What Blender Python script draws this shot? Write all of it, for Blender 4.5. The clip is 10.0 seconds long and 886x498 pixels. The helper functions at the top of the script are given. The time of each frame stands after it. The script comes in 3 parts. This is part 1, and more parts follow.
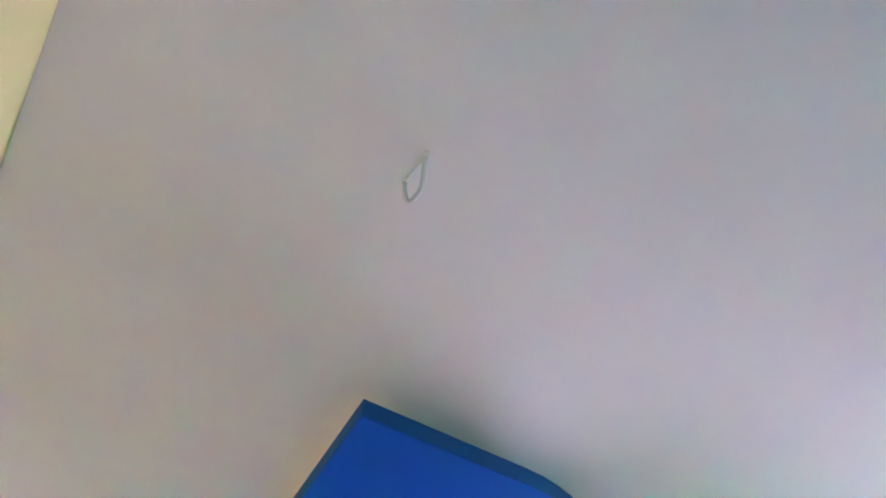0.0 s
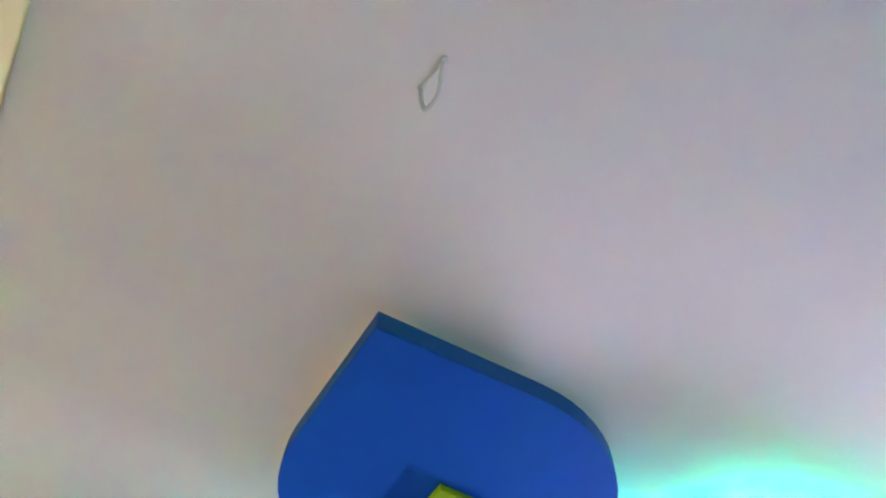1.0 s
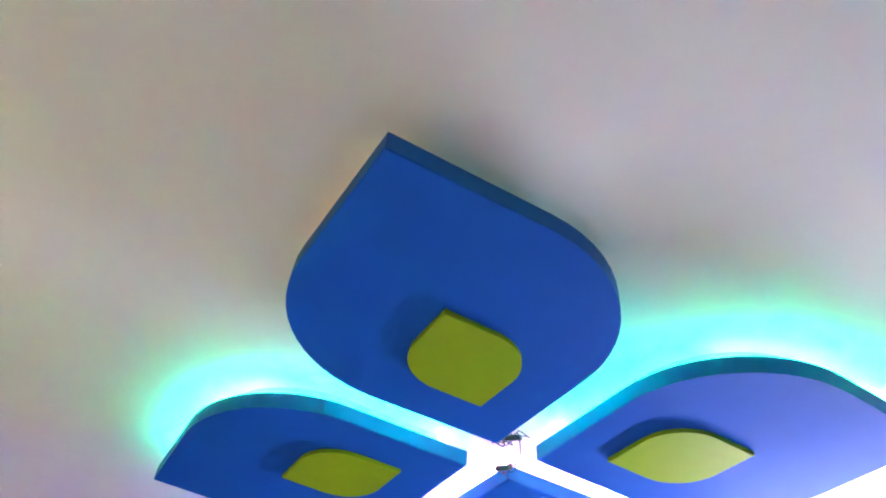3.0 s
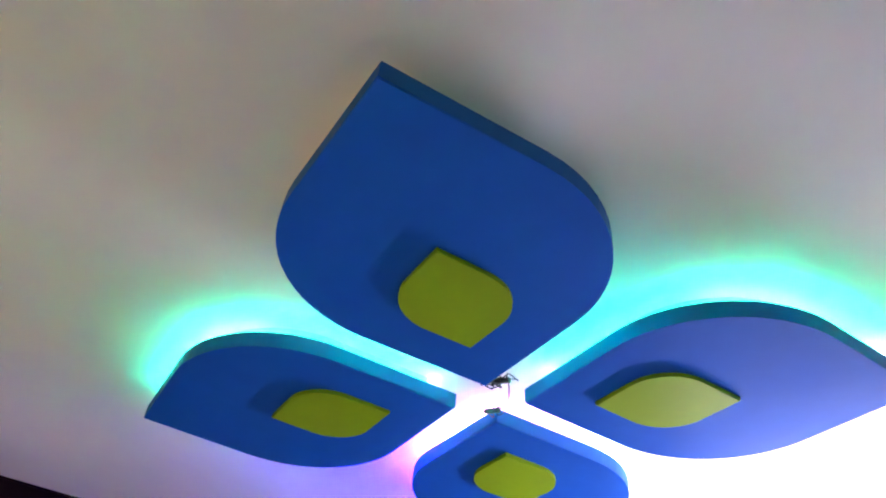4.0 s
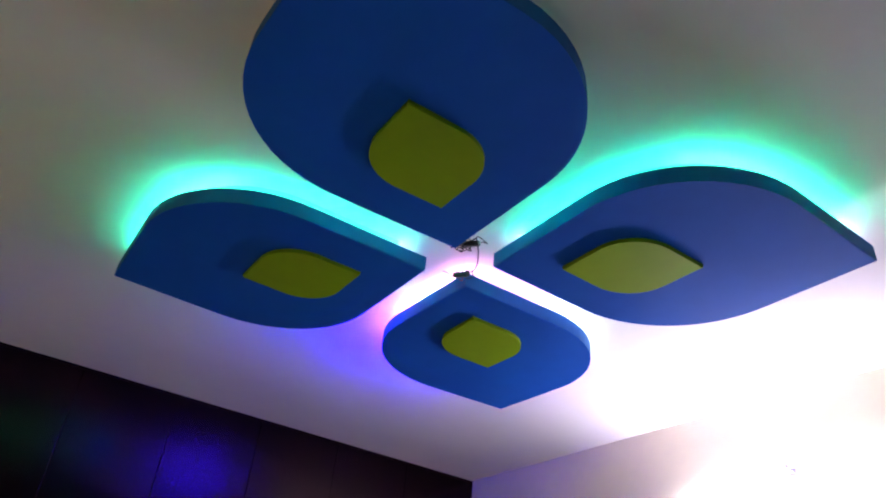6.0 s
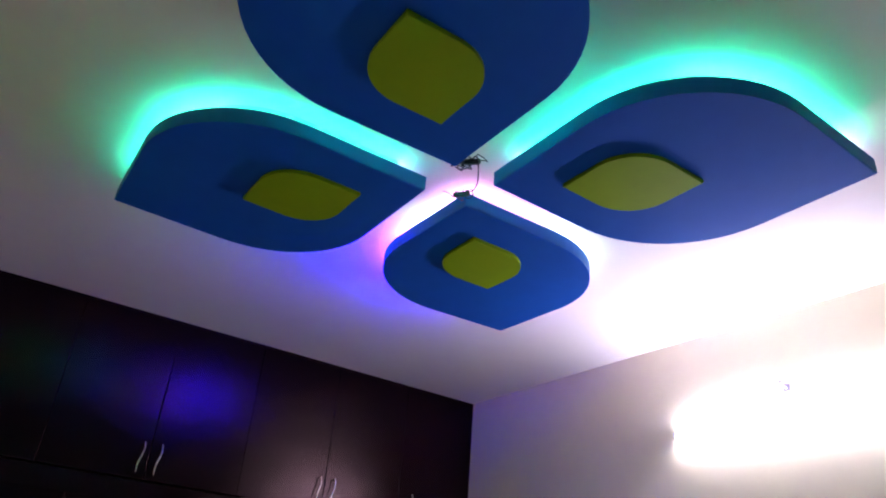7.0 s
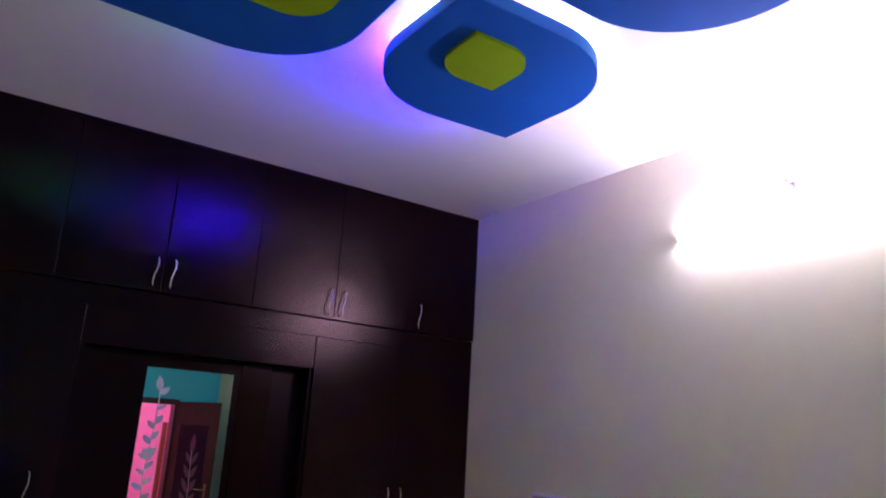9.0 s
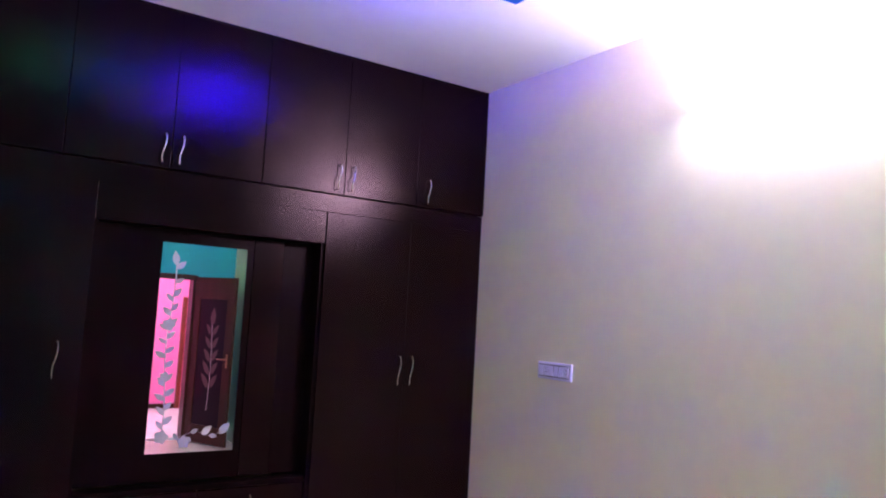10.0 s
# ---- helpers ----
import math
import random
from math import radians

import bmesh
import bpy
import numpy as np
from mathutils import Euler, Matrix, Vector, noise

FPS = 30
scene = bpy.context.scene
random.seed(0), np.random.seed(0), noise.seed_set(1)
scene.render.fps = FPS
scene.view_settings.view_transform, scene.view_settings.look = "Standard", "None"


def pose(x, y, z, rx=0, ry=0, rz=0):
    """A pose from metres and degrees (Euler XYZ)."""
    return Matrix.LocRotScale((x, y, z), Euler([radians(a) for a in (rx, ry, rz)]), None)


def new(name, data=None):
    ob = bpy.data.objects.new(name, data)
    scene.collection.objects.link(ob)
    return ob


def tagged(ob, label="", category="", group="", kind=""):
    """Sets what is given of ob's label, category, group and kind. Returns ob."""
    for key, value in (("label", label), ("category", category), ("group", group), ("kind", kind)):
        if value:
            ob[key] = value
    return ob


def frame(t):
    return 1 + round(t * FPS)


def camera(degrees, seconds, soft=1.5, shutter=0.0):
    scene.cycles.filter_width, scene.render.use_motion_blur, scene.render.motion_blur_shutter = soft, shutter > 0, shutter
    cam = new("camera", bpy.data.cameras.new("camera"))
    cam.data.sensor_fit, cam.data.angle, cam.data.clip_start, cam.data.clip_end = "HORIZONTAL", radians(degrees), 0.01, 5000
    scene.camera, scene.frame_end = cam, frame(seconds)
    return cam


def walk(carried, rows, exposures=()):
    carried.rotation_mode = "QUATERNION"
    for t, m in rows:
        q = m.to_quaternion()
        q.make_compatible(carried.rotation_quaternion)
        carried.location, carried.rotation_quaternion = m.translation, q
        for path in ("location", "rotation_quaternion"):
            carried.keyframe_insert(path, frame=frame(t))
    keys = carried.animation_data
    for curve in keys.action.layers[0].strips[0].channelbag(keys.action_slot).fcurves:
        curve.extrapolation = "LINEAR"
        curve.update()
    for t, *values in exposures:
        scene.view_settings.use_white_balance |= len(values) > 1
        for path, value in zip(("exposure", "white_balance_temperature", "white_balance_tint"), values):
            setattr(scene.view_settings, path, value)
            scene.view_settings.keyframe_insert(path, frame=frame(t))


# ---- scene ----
cam = camera(62.77, 10.0, soft=2.0)

# seconds, x, y, z, yaw, pitch, roll
PATH = [
    (0, -0.1681, -0.1956, 1.8873, -30.55, 62.38, 0.84),
    (0.5, -0.1521, -0.1765, 1.8874, -29.45, 60.04, 2.14),
    (1, -0.1361, -0.1584, 1.8858, -27.86, 57.05, 4.01),
    (1.5, -0.1316, -0.1450, 1.8934, -27.93, 54.08, 4.28),
    (2, -0.1179, -0.1269, 1.8985, -27.32, 51.31, 5.23),
    (2.5, -0.1068, -0.1118, 1.9034, -27.65, 48.10, 6.13),
    (3, -0.0997, -0.1084, 1.9116, -27.95, 44.37, 6.38),
    (3.2, -0.0912, -0.0914, 1.9051, -28.15, 43.52, 6.40),
    (4.3, -0.0672, -0.0696, 1.8868, -29.63, 40.02, 6.63),
    (4.5, -0.0636, -0.0710, 1.8843, -29.85, 39.11, 6.78),
    (5, -0.0505, -0.0564, 1.8673, -30.89, 37.31, 6.82),
    (5.5, -0.0377, -0.0502, 1.8530, -32.07, 35.03, 6.47),
    (5.7, -0.0288, -0.0431, 1.8428, -32.33, 34.09, 6.29),
    (6.8, -0.0115, -0.0083, 1.7812, -33.48, 29.02, 5.05),
    (7, -0.0081, -0.0093, 1.7742, -33.44, 27.80, 4.97),
    (7.5, -0.0000, 0.0000, 1.7500, -33.58, 25.48, 4.84),
    (8, 0.0155, 0.0126, 1.7152, -33.68, 22.30, 4.60),
    (8.5, 0.0245, 0.0308, 1.6855, -33.98, 18.95, 3.94),
    (9, 0.0460, 0.0497, 1.6670, -34.05, 14.92, 3.38),
    (9.5, 0.0590, 0.0471, 1.6500, -34.00, 10.56, 3.47),
    (10, 0.0593, 0.0404, 1.6516, -33.63, 5.26, 3.11),
]


def aim(x, y, z, yaw, pitch, roll):
    return pose(x, y, z, 90 + pitch, 0, yaw) @ pose(0, 0, 0, 0, 0, roll)


# the clip's camera closes down as the lit strips come into view
EXPOSURES = [(0.0, 1.54, 5900, 15), (1.0, 1.56, 5900, 15), (2.0, 1.68, 5950, 14), (3.0, 1.62, 6000, 13), (4.5, 0.84, 6150, 11), (5.5, 0.20, 6250, 10),
             (7.0, -0.18, 6300, 9), (8.0, -0.12, 6250, 11), (9.0, 0.16, 6150, 11), (9.5, 0.64, 6050, 11), (10.0, 1.20, 5950, 11)]
walk(cam, [(t, aim(*row)) for t, *row in PATH], EXPOSURES)

# ---- the room's measures ----
HIGH = 3.2
WEST, EAST, SOUTH, FRONT, NORTH = -0.6410, 2.9915, -1.0, 3.976, 4.60
HALL_END = -3.70
THICK = 0.15

# ---- world: night, no daylight ----
world = bpy.data.worlds.new("night")
scene.world = world
world.use_nodes = True
world.node_tree.nodes["Background"].inputs["Color"].default_value = (0.010, 0.012, 0.02, 1)
world.node_tree.nodes["Background"].inputs["Strength"].default_value = 0.2

TUBE_POWER = 290.0
LED_POWER = 34.0
HALL_POWER = 150.0


# ---- materials ----
def material(name, colour, rough=0.5, metal=0.0, spec=0.5, grain=None, amount=0.15, bump=0.0, bump_scale=200.0, coat=0.0):
    """A surface with broad stains and fine grain; grain is the scale of the fine noise in each direction."""
    m = bpy.data.materials.new(name)
    m.use_nodes = True
    nodes, links = m.node_tree.nodes, m.node_tree.links
    shader = nodes["Principled BSDF"]
    shader.inputs["Roughness"].default_value = rough
    shader.inputs["Metallic"].default_value = metal
    shader.inputs["Specular IOR Level"].default_value = spec
    shader.inputs["Coat Weight"].default_value = coat
    shader.inputs["Coat Roughness"].default_value = 0.2
    shader.inputs["Base Color"].default_value = (*colour, 1)
    if grain:
        place = nodes.new("ShaderNodeTexCoord")
        stretch = nodes.new("ShaderNodeMapping")
        stretch.inputs["Scale"].default_value = grain
        links.new(place.outputs["Object"], stretch.inputs["Vector"])
        fine = nodes.new("ShaderNodeTexNoise")
        fine.inputs["Scale"].default_value = 1.0
        fine.inputs["Detail"].default_value = 5.0
        links.new(stretch.outputs["Vector"], fine.inputs["Vector"])
        broad = nodes.new("ShaderNodeTexNoise")
        broad.inputs["Scale"].default_value = 1.7
        broad.inputs["Detail"].default_value = 3.0
        links.new(place.outputs["Object"], broad.inputs["Vector"])
        both = nodes.new("ShaderNodeMath")
        both.operation = "ADD"
        links.new(fine.outputs["Fac"], both.inputs[0])
        links.new(broad.outputs["Fac"], both.inputs[1])
        ramp = nodes.new("ShaderNodeMapRange")
        ramp.inputs["From Min"].default_value = 0.6
        ramp.inputs["From Max"].default_value = 1.4
        ramp.inputs["To Min"].default_value = 1.0 - amount
        ramp.inputs["To Max"].default_value = 1.0 + amount
        links.new(both.outputs["Value"], ramp.inputs["Value"])
        tint = nodes.new("ShaderNodeVectorMath")
        tint.operation = "SCALE"
        tint.inputs[0].default_value = colour
        links.new(ramp.outputs["Result"], tint.inputs["Scale"])
        links.new(tint.outputs["Vector"], shader.inputs["Base Color"])
        gloss = nodes.new("ShaderNodeMapRange")
        gloss.inputs["From Min"].default_value = 0.3
        gloss.inputs["From Max"].default_value = 0.7
        gloss.inputs["To Min"].default_value = rough * 0.9
        gloss.inputs["To Max"].default_value = min(1.0, rough * 1.12)
        links.new(broad.outputs["Fac"], gloss.inputs["Value"])
        links.new(gloss.outputs["Result"], shader.inputs["Roughness"])
        if bump:
            relief = nodes.new("ShaderNodeTexNoise")
            relief.inputs["Scale"].default_value = bump_scale
            relief.inputs["Detail"].default_value = 3.0
            links.new(place.outputs["Object"], relief.inputs["Vector"])
            lift = nodes.new("ShaderNodeBump")
            lift.inputs["Strength"].default_value = bump
            lift.inputs["Distance"].default_value = 0.004
            links.new(relief.outputs["Fac"], lift.inputs["Height"])
            links.new(lift.outputs["Normal"], shader.inputs["Normal"])
    return m


def lacquered(name, colour, rough, index):
    """Dark grained laminate under a satin lacquer."""
    m = bpy.data.materials.new(name)
    m.use_nodes = True
    nodes, links = m.node_tree.nodes, m.node_tree.links
    nodes.remove(nodes["Principled BSDF"])
    place = nodes.new("ShaderNodeTexCoord")
    stretch = nodes.new("ShaderNodeMapping")
    stretch.inputs["Scale"].default_value = (26, 26, 1.4)
    links.new(place.outputs["Object"], stretch.inputs["Vector"])
    fine = nodes.new("ShaderNodeTexNoise")
    fine.inputs["Scale"].default_value = 1.0
    fine.inputs["Detail"].default_value = 0.0
    links.new(stretch.outputs["Vector"], fine.inputs["Vector"])
    ramp = nodes.new("ShaderNodeMapRange")
    ramp.inputs["From Min"].default_value, ramp.inputs["From Max"].default_value = 0.3, 0.7
    ramp.inputs["To Min"].default_value, ramp.inputs["To Max"].default_value = 0.93, 1.07
    links.new(fine.outputs["Fac"], ramp.inputs["Value"])
    tint = nodes.new("ShaderNodeVectorMath")
    tint.operation = "SCALE"
    tint.inputs[0].default_value = colour
    links.new(ramp.outputs["Result"], tint.inputs["Scale"])
    wood = nodes.new("ShaderNodeBsdfDiffuse")
    links.new(tint.outputs["Vector"], wood.inputs["Color"])
    lacquer = nodes.new("ShaderNodeBsdfGlossy")
    lacquer.distribution = "BECKMANN"
    lacquer.inputs["Color"].default_value = (0.60, 0.38, 0.42, 1)
    lacquer.inputs["Roughness"].default_value = rough
    gloss = nodes.new("ShaderNodeFresnel")
    gloss.inputs["IOR"].default_value = index
    mix = nodes.new("ShaderNodeMixShader")
    links.new(gloss.outputs["Fac"], mix.inputs["Fac"])
    links.new(wood.outputs["BSDF"], mix.inputs[1])
    links.new(lacquer.outputs["BSDF"], mix.inputs[2])
    links.new(mix.outputs["Shader"], nodes["Material Output"].inputs["Surface"])
    return m


def glowing(name, colour, power):
    m = material(name, (0.8, 0.8, 0.8), 0.4)
    shader = m.node_tree.nodes["Principled BSDF"]
    shader.inputs["Emission Color"].default_value = (*colour, 1)
    shader.inputs["Emission Strength"].default_value = power
    return m


CEILING = material("ceiling_paint", (0.85, 0.84, 0.83), 0.75, grain=(9, 9, 9), amount=0.02, bump=0.06, bump_scale=60)
CREAM = material("cream_wall_paint", (0.80, 0.76, 0.53), 0.6, grain=(12, 12, 12), amount=0.03, bump=0.10, bump_scale=45)
YELLOW = material("yellow_wall_paint", (0.74, 0.64, 0.30), 0.6, grain=(12, 12, 12), amount=0.04, bump=0.10, bump_scale=45)
TEAL = material("teal_wall_paint", (0.02, 0.42, 0.45), 0.6, grain=(12, 12, 12), amount=0.05, bump=0.10, bump_scale=45)
PINK = material("pink_wall_paint", (0.85, 0.18, 0.42), 0.6, grain=(12, 12, 12), amount=0.04)
TILE = material("floor_tile_glaze", (0.46, 0.40, 0.35), 0.15, grain=(6, 6, 6), amount=0.08)
HALLTILE = material("hall_tile_glaze", (0.86, 0.74, 0.78), 0.2, grain=(6, 6, 6), amount=0.05)
BLUE = material("blue_board_paint", (0.014, 0.108, 0.55), 0.62, spec=0.05, grain=(14, 14, 14), amount=0.05, bump=0.05, bump_scale=90)
# rim copy of the board blue, its shade and green glow put into the colour
EDGE = material("shaded_blue_rim_paint", (0.026, 0.128, 0.38), 0.5, spec=0.06, grain=(14, 14, 14), amount=0.06)
LIME = material("lime_board_paint", (0.26, 0.42, 0.010), 0.55, spec=0.08, grain=(20, 20, 20), amount=0.05, bump=0.05, bump_scale=90)
SPACER = material("white_board_paint", (0.7, 0.7, 0.7), 0.6)
LAMINATE = lacquered("mahogany_laminate", (0.0052, 0.0019, 0.0018), 0.26, 1.345)
CARCASS = lacquered("dark_carcass_board", (0.0046, 0.0022, 0.0021), 0.35, 1.22)
CHROME = material("brushed_chrome", (0.90, 0.89, 0.88), 0.27, metal=1.0)
BRASS = material("dulled_brass", (0.36, 0.24, 0.14), 0.35, metal=1.0)
MIRROR = material("mirror_silver", (0.86, 0.90, 0.90), 0.01, metal=1.0)
FROST = material("frosted_etching", (0.50, 0.50, 0.53), 0.7, grain=(60, 60, 60), amount=0.25)
DOORWOOD = material("teak_door_wood", (0.046, 0.015, 0.008), 0.42, spec=0.25, grain=(35, 35, 2.5), amount=0.4, bump=0.04)
POSTWOOD = material("red_brown_frame_paint", (0.17, 0.032, 0.016), 0.4, grain=(35, 35, 3), amount=0.25)
DARKGLASS = material("dark_purple_glass", (0.010, 0.004, 0.014), 0.4, spec=0.12)
ETCH = material("etched_glass_leaf", (0.10, 0.06, 0.07), 0.6)
PLASTIC = material("white_plastic", (0.74, 0.72, 0.90), 0.35)
SEAM = material("switch_grey_plastic", (0.20, 0.19, 0.24), 0.4)
BLACK = material("black_cable", (0.015, 0.015, 0.018), 0.45)
GREY = material("grey_wire", (0.10, 0.11, 0.13), 0.4)
COPPER = material("red_wire", (0.25, 0.03, 0.03), 0.45)
STEEL = material("painted_steel", (0.76, 0.77, 0.74), 0.35, metal=0.0)
TUBE = glowing("tube_phosphor", (0.99, 0.86, 1.13), TUBE_POWER)
BULB = glowing("hall_lamp_glow", (1.0, 0.86, 0.92), HALL_POWER)
LED_GREEN = glowing("led_green_cyan", (0.045, 1.0, 0.46), LED_POWER * 2.1)
LED_CYAN = glowing("led_cyan", (0.03, 1.0, 0.56), LED_POWER * 1.0)
LED_PINK = glowing("led_pink_white", (1.0, 0.38, 0.76), LED_POWER * 1.15)
LED_MAGENTA = glowing("led_magenta", (1.0, 0.20, 0.70), LED_POWER * 2.0)
LED_VIOLET = glowing("led_violet", (0.30, 0.10, 1.0), LED_POWER * 0.4)
LED_BLUE = glowing("led_blue", (0.030, 0.006, 1.0), LED_POWER * 23)
LED_AMBER = glowing("led_amber_dim", (1.0, 0.55, 0.20), LED_POWER * 0.026)
LED_DIM = glowing("led_green_dim", (0.35, 1.0, 0.35), LED_POWER * 0.003)
LED_AZURE = glowing("led_azure_dim", (0.02, 0.36, 0.60), LED_POWER * 1.1)
LED_DEEP = glowing("led_deep_blue", (0.01, 0.06, 0.85), LED_POWER * 4.6)
LED_ROSE = glowing("led_rose_dim", (1.0, 0.40, 0.78), LED_POWER * 0.5)
LED_SKY = glowing("led_sky_dim", (0.40, 0.50, 1.0), LED_POWER * 0.5)
LED_LAVENDER = glowing("led_lavender", (0.65, 0.28, 1.0), LED_POWER * 2.5)
LED_WHITE = glowing("led_cool_white", (0.70, 0.95, 1.0), LED_POWER * 1.6)
LED_FAINT = glowing("led_green_faint", (0.06, 1.0, 0.30), LED_POWER * 0.28)


# ---- mesh helpers ----
def finish(name, bm, mat, parent=None, label="", smooth=False):
    bmesh.ops.recalc_face_normals(bm, faces=bm.faces)
    data = bpy.data.meshes.new(name)
    bm.to_mesh(data)
    bm.free()
    data.materials.append(mat)
    if smooth:
        for p in data.polygons:
            p.use_smooth = True
    ob = new(name, data)
    if parent:
        ob.parent = parent
    if label:
        tagged(ob, label)
    return ob


def part(name, bm, mat, parent, label="", smooth=False):
    return finish(name, bm, mat, parent, label, smooth)


def base(name, x, y, z, label, category, group="", kind=""):
    ob = new(name)
    ob.matrix_basis = pose(x, y, z)
    return tagged(ob, label, category, group, kind)


def box(bm, x0, x1, y0, y1, z0, z1, bevel=0.0):
    made = bmesh.ops.create_cube(bm, size=1.0, matrix=Matrix.LocRotScale(
        ((x0 + x1) / 2, (y0 + y1) / 2, (z0 + z1) / 2), None, (abs(x1 - x0), abs(y1 - y0), abs(z1 - z0))))
    if bevel:
        edges = list({e for v in made["verts"] for e in v.link_edges})
        bmesh.ops.bevel(bm, geom=edges, offset=bevel, segments=2, affect="EDGES", profile=0.6)
    return bm


def block(x0, x1, y0, y1, z0, z1, bevel=0.0):
    return box(bmesh.new(), x0, x1, y0, y1, z0, z1, bevel)


def sweep(bm, path, radius, sides=8, flat=1.0):
    """A round bar along a path of points."""
    pts = [Vector(p) for p in path]
    rings = []
    for i, p in enumerate(pts):
        along = (pts[min(i + 1, len(pts) - 1)] - pts[max(i - 1, 0)]).normalized()
        side = along.cross(Vector((0.31, 0.2, 0.93)) if abs(along.z) < 0.9 else Vector((0, 1, 0))).normalized()
        up = side.cross(along)
        rings.append([bm.verts.new(p + radius * (math.cos(a) * side + flat * math.sin(a) * up))
                      for a in (2 * math.pi * k / sides for k in range(sides))])
    for a, b in zip(rings, rings[1:]):
        for k in range(sides):
            bm.faces.new((a[k], a[(k + 1) % sides], b[(k + 1) % sides], b[k]))
    bm.faces.new(rings[0][::-1])
    bm.faces.new(rings[-1])
    return bm


def slab(outline, z0, z1, bevel=0.0):
    """A flat board of that outline between two heights, its lower edge rounded."""
    bm = bmesh.new()
    low = [bm.verts.new((x, y, z0)) for x, y in outline]
    high = [bm.verts.new((x, y, z1)) for x, y in outline]
    face = bm.faces.new(low)
    bm.faces.new(high[::-1])
    n = len(low)
    for k in range(n):
        bm.faces.new((low[k], low[(k + 1) % n], high[(k + 1) % n], high[k]))
    if bevel:
        bmesh.ops.bevel(bm, geom=list(face.edges), offset=bevel, segments=2, affect="EDGES")
    return bm


# ---- the setting ----
def setting(name, bm, mat, label, category):
    return tagged(finish(name, bm, mat), label, category, "", "structure")


setting("floor", block(WEST, EAST, SOUTH, NORTH, -0.12, 0.0), TILE, "glossy brown-beige tiled bedroom floor", "floor")
setting("ceiling", block(WEST - THICK, EAST + THICK, SOUTH - THICK, NORTH + THICK, HIGH, HIGH + 0.15), CEILING,
        "smooth white painted flat ceiling", "ceiling")
setting("wall_east", block(EAST, EAST + THICK, SOUTH - THICK, NORTH + THICK, 0, HIGH), CREAM,
        "cream painted wall washed by the tube light", "wall")
setting("wall_west", block(WEST - THICK, WEST, SOUTH - THICK, NORTH + THICK, 0, HIGH), YELLOW,
        "warm yellow painted bedroom wall", "wall")
setting("wall_north", block(WEST, EAST, NORTH, NORTH + THICK, 0, HIGH), CREAM, "cream wall behind the wardrobe", "wall")

# south wall with the doorway
DOOR_X0, DOOR_X1, DOOR_Z = 1.71, 2.53, 1.985
bm = bmesh.new()
box(bm, WEST, DOOR_X0, SOUTH - THICK, SOUTH, 0, HIGH)
box(bm, DOOR_X1, EAST, SOUTH - THICK, SOUTH, 0, HIGH)
box(bm, DOOR_X0, DOOR_X1, SOUTH - THICK, SOUTH, DOOR_Z, HIGH)
setting("wall_south", bm, TEAL, "teal painted wall with a doorway", "wall")
bm = bmesh.new()
box(bm, DOOR_X0, DOOR_X0 + 0.06, SOUTH - THICK - 0.01, SOUTH + 0.02, 0, DOOR_Z, 0.004)
box(bm, DOOR_X1 - 0.05, DOOR_X1 + 0.003, SOUTH - THICK - 0.01, SOUTH + 0.02, 0, DOOR_Z, 0.004)
box(bm, DOOR_X0 + 0.06, DOOR_X1 - 0.05, SOUTH - THICK - 0.01, SOUTH + 0.02, DOOR_Z - 0.06, DOOR_Z + 0.003, 0.004)
setting("door_frame_1", bm, DOORWOOD, "dark brown wooden door frame in the teal wall", "door frame")

# hall beyond the doorway
HALL_W, HALL_E = 0.9, 3.95
setting("hall_floor", block(HALL_W, HALL_E, HALL_END, SOUTH - THICK, -0.12, -0.002), HALLTILE, "pale glossy hall floor tiles", "floor")
setting("hall_ceiling", block(HALL_W, HALL_E, HALL_END, SOUTH - THICK, HIGH - 0.3, HIGH - 0.2), CEILING, "white hall ceiling", "ceiling")
setting("hall_wall_south", block(HALL_W, HALL_E, HALL_END - 0.1, HALL_END, 0, HIGH - 0.2), PINK, "bright pink painted hall wall", "wall")
setting("hall_wall_west", block(HALL_W - 0.1, HALL_W, HALL_END, SOUTH - THICK, 0, HIGH - 0.2), PINK, "pink hall side wall", "wall")
setting("hall_wall_east", block(HALL_E, HALL_E + 0.1, HALL_END, SOUTH - THICK, 0, HIGH - 0.2), PINK, "pink hall side wall", "wall")
bm = bmesh.new()
box(bm, 3.06, 3.125, HALL_END + 0.002, HALL_END + 0.05, 0, 1.73, 0.004)
box(bm, 2.57, 2.66, HALL_END + 0.002, HALL_END + 0.05, 0, 1.73, 0.004)
setting("hall_door_posts", bm, POSTWOOD, "red-brown painted wooden posts on the pink wall", "door frame")
setting("hall_baseboard", block(2.66, 3.06, HALL_END + 0.002, HALL_END + 0.018, 0, 0.07, 0.003), DOORWOOD,
        "dark wooden skirting under the pink wall", "baseboard")
lamp = base("ceiling_lamp", 2.2, -2.2, HIGH - 0.3, "round white glowing ceiling lamp in the hall", "lamp")
bm = bmesh.new()
bmesh.ops.create_cone(bm, cap_ends=True, segments=32, radius1=0.15, radius2=0.17, depth=0.04, matrix=pose(0, 0, -0.042))
part("diffuser", bm, BULB, lamp)
bm = bmesh.new()
bmesh.ops.create_cone(bm, cap_ends=True, segments=32, radius1=0.18, radius2=0.18, depth=0.02, matrix=pose(0, 0, -0.0105))
part("lamp_base", bm, STEEL, lamp)

# ---- the flower of boards under the ceiling ----
CENTRE_X, CENTRE_Y, TURN = 1.1347, 1.6555, 224.03
PANEL_LOW, PANEL_HIGH, LIME_LOW, LEDGE = -0.1230, -0.0690, -0.1375, -0.0490


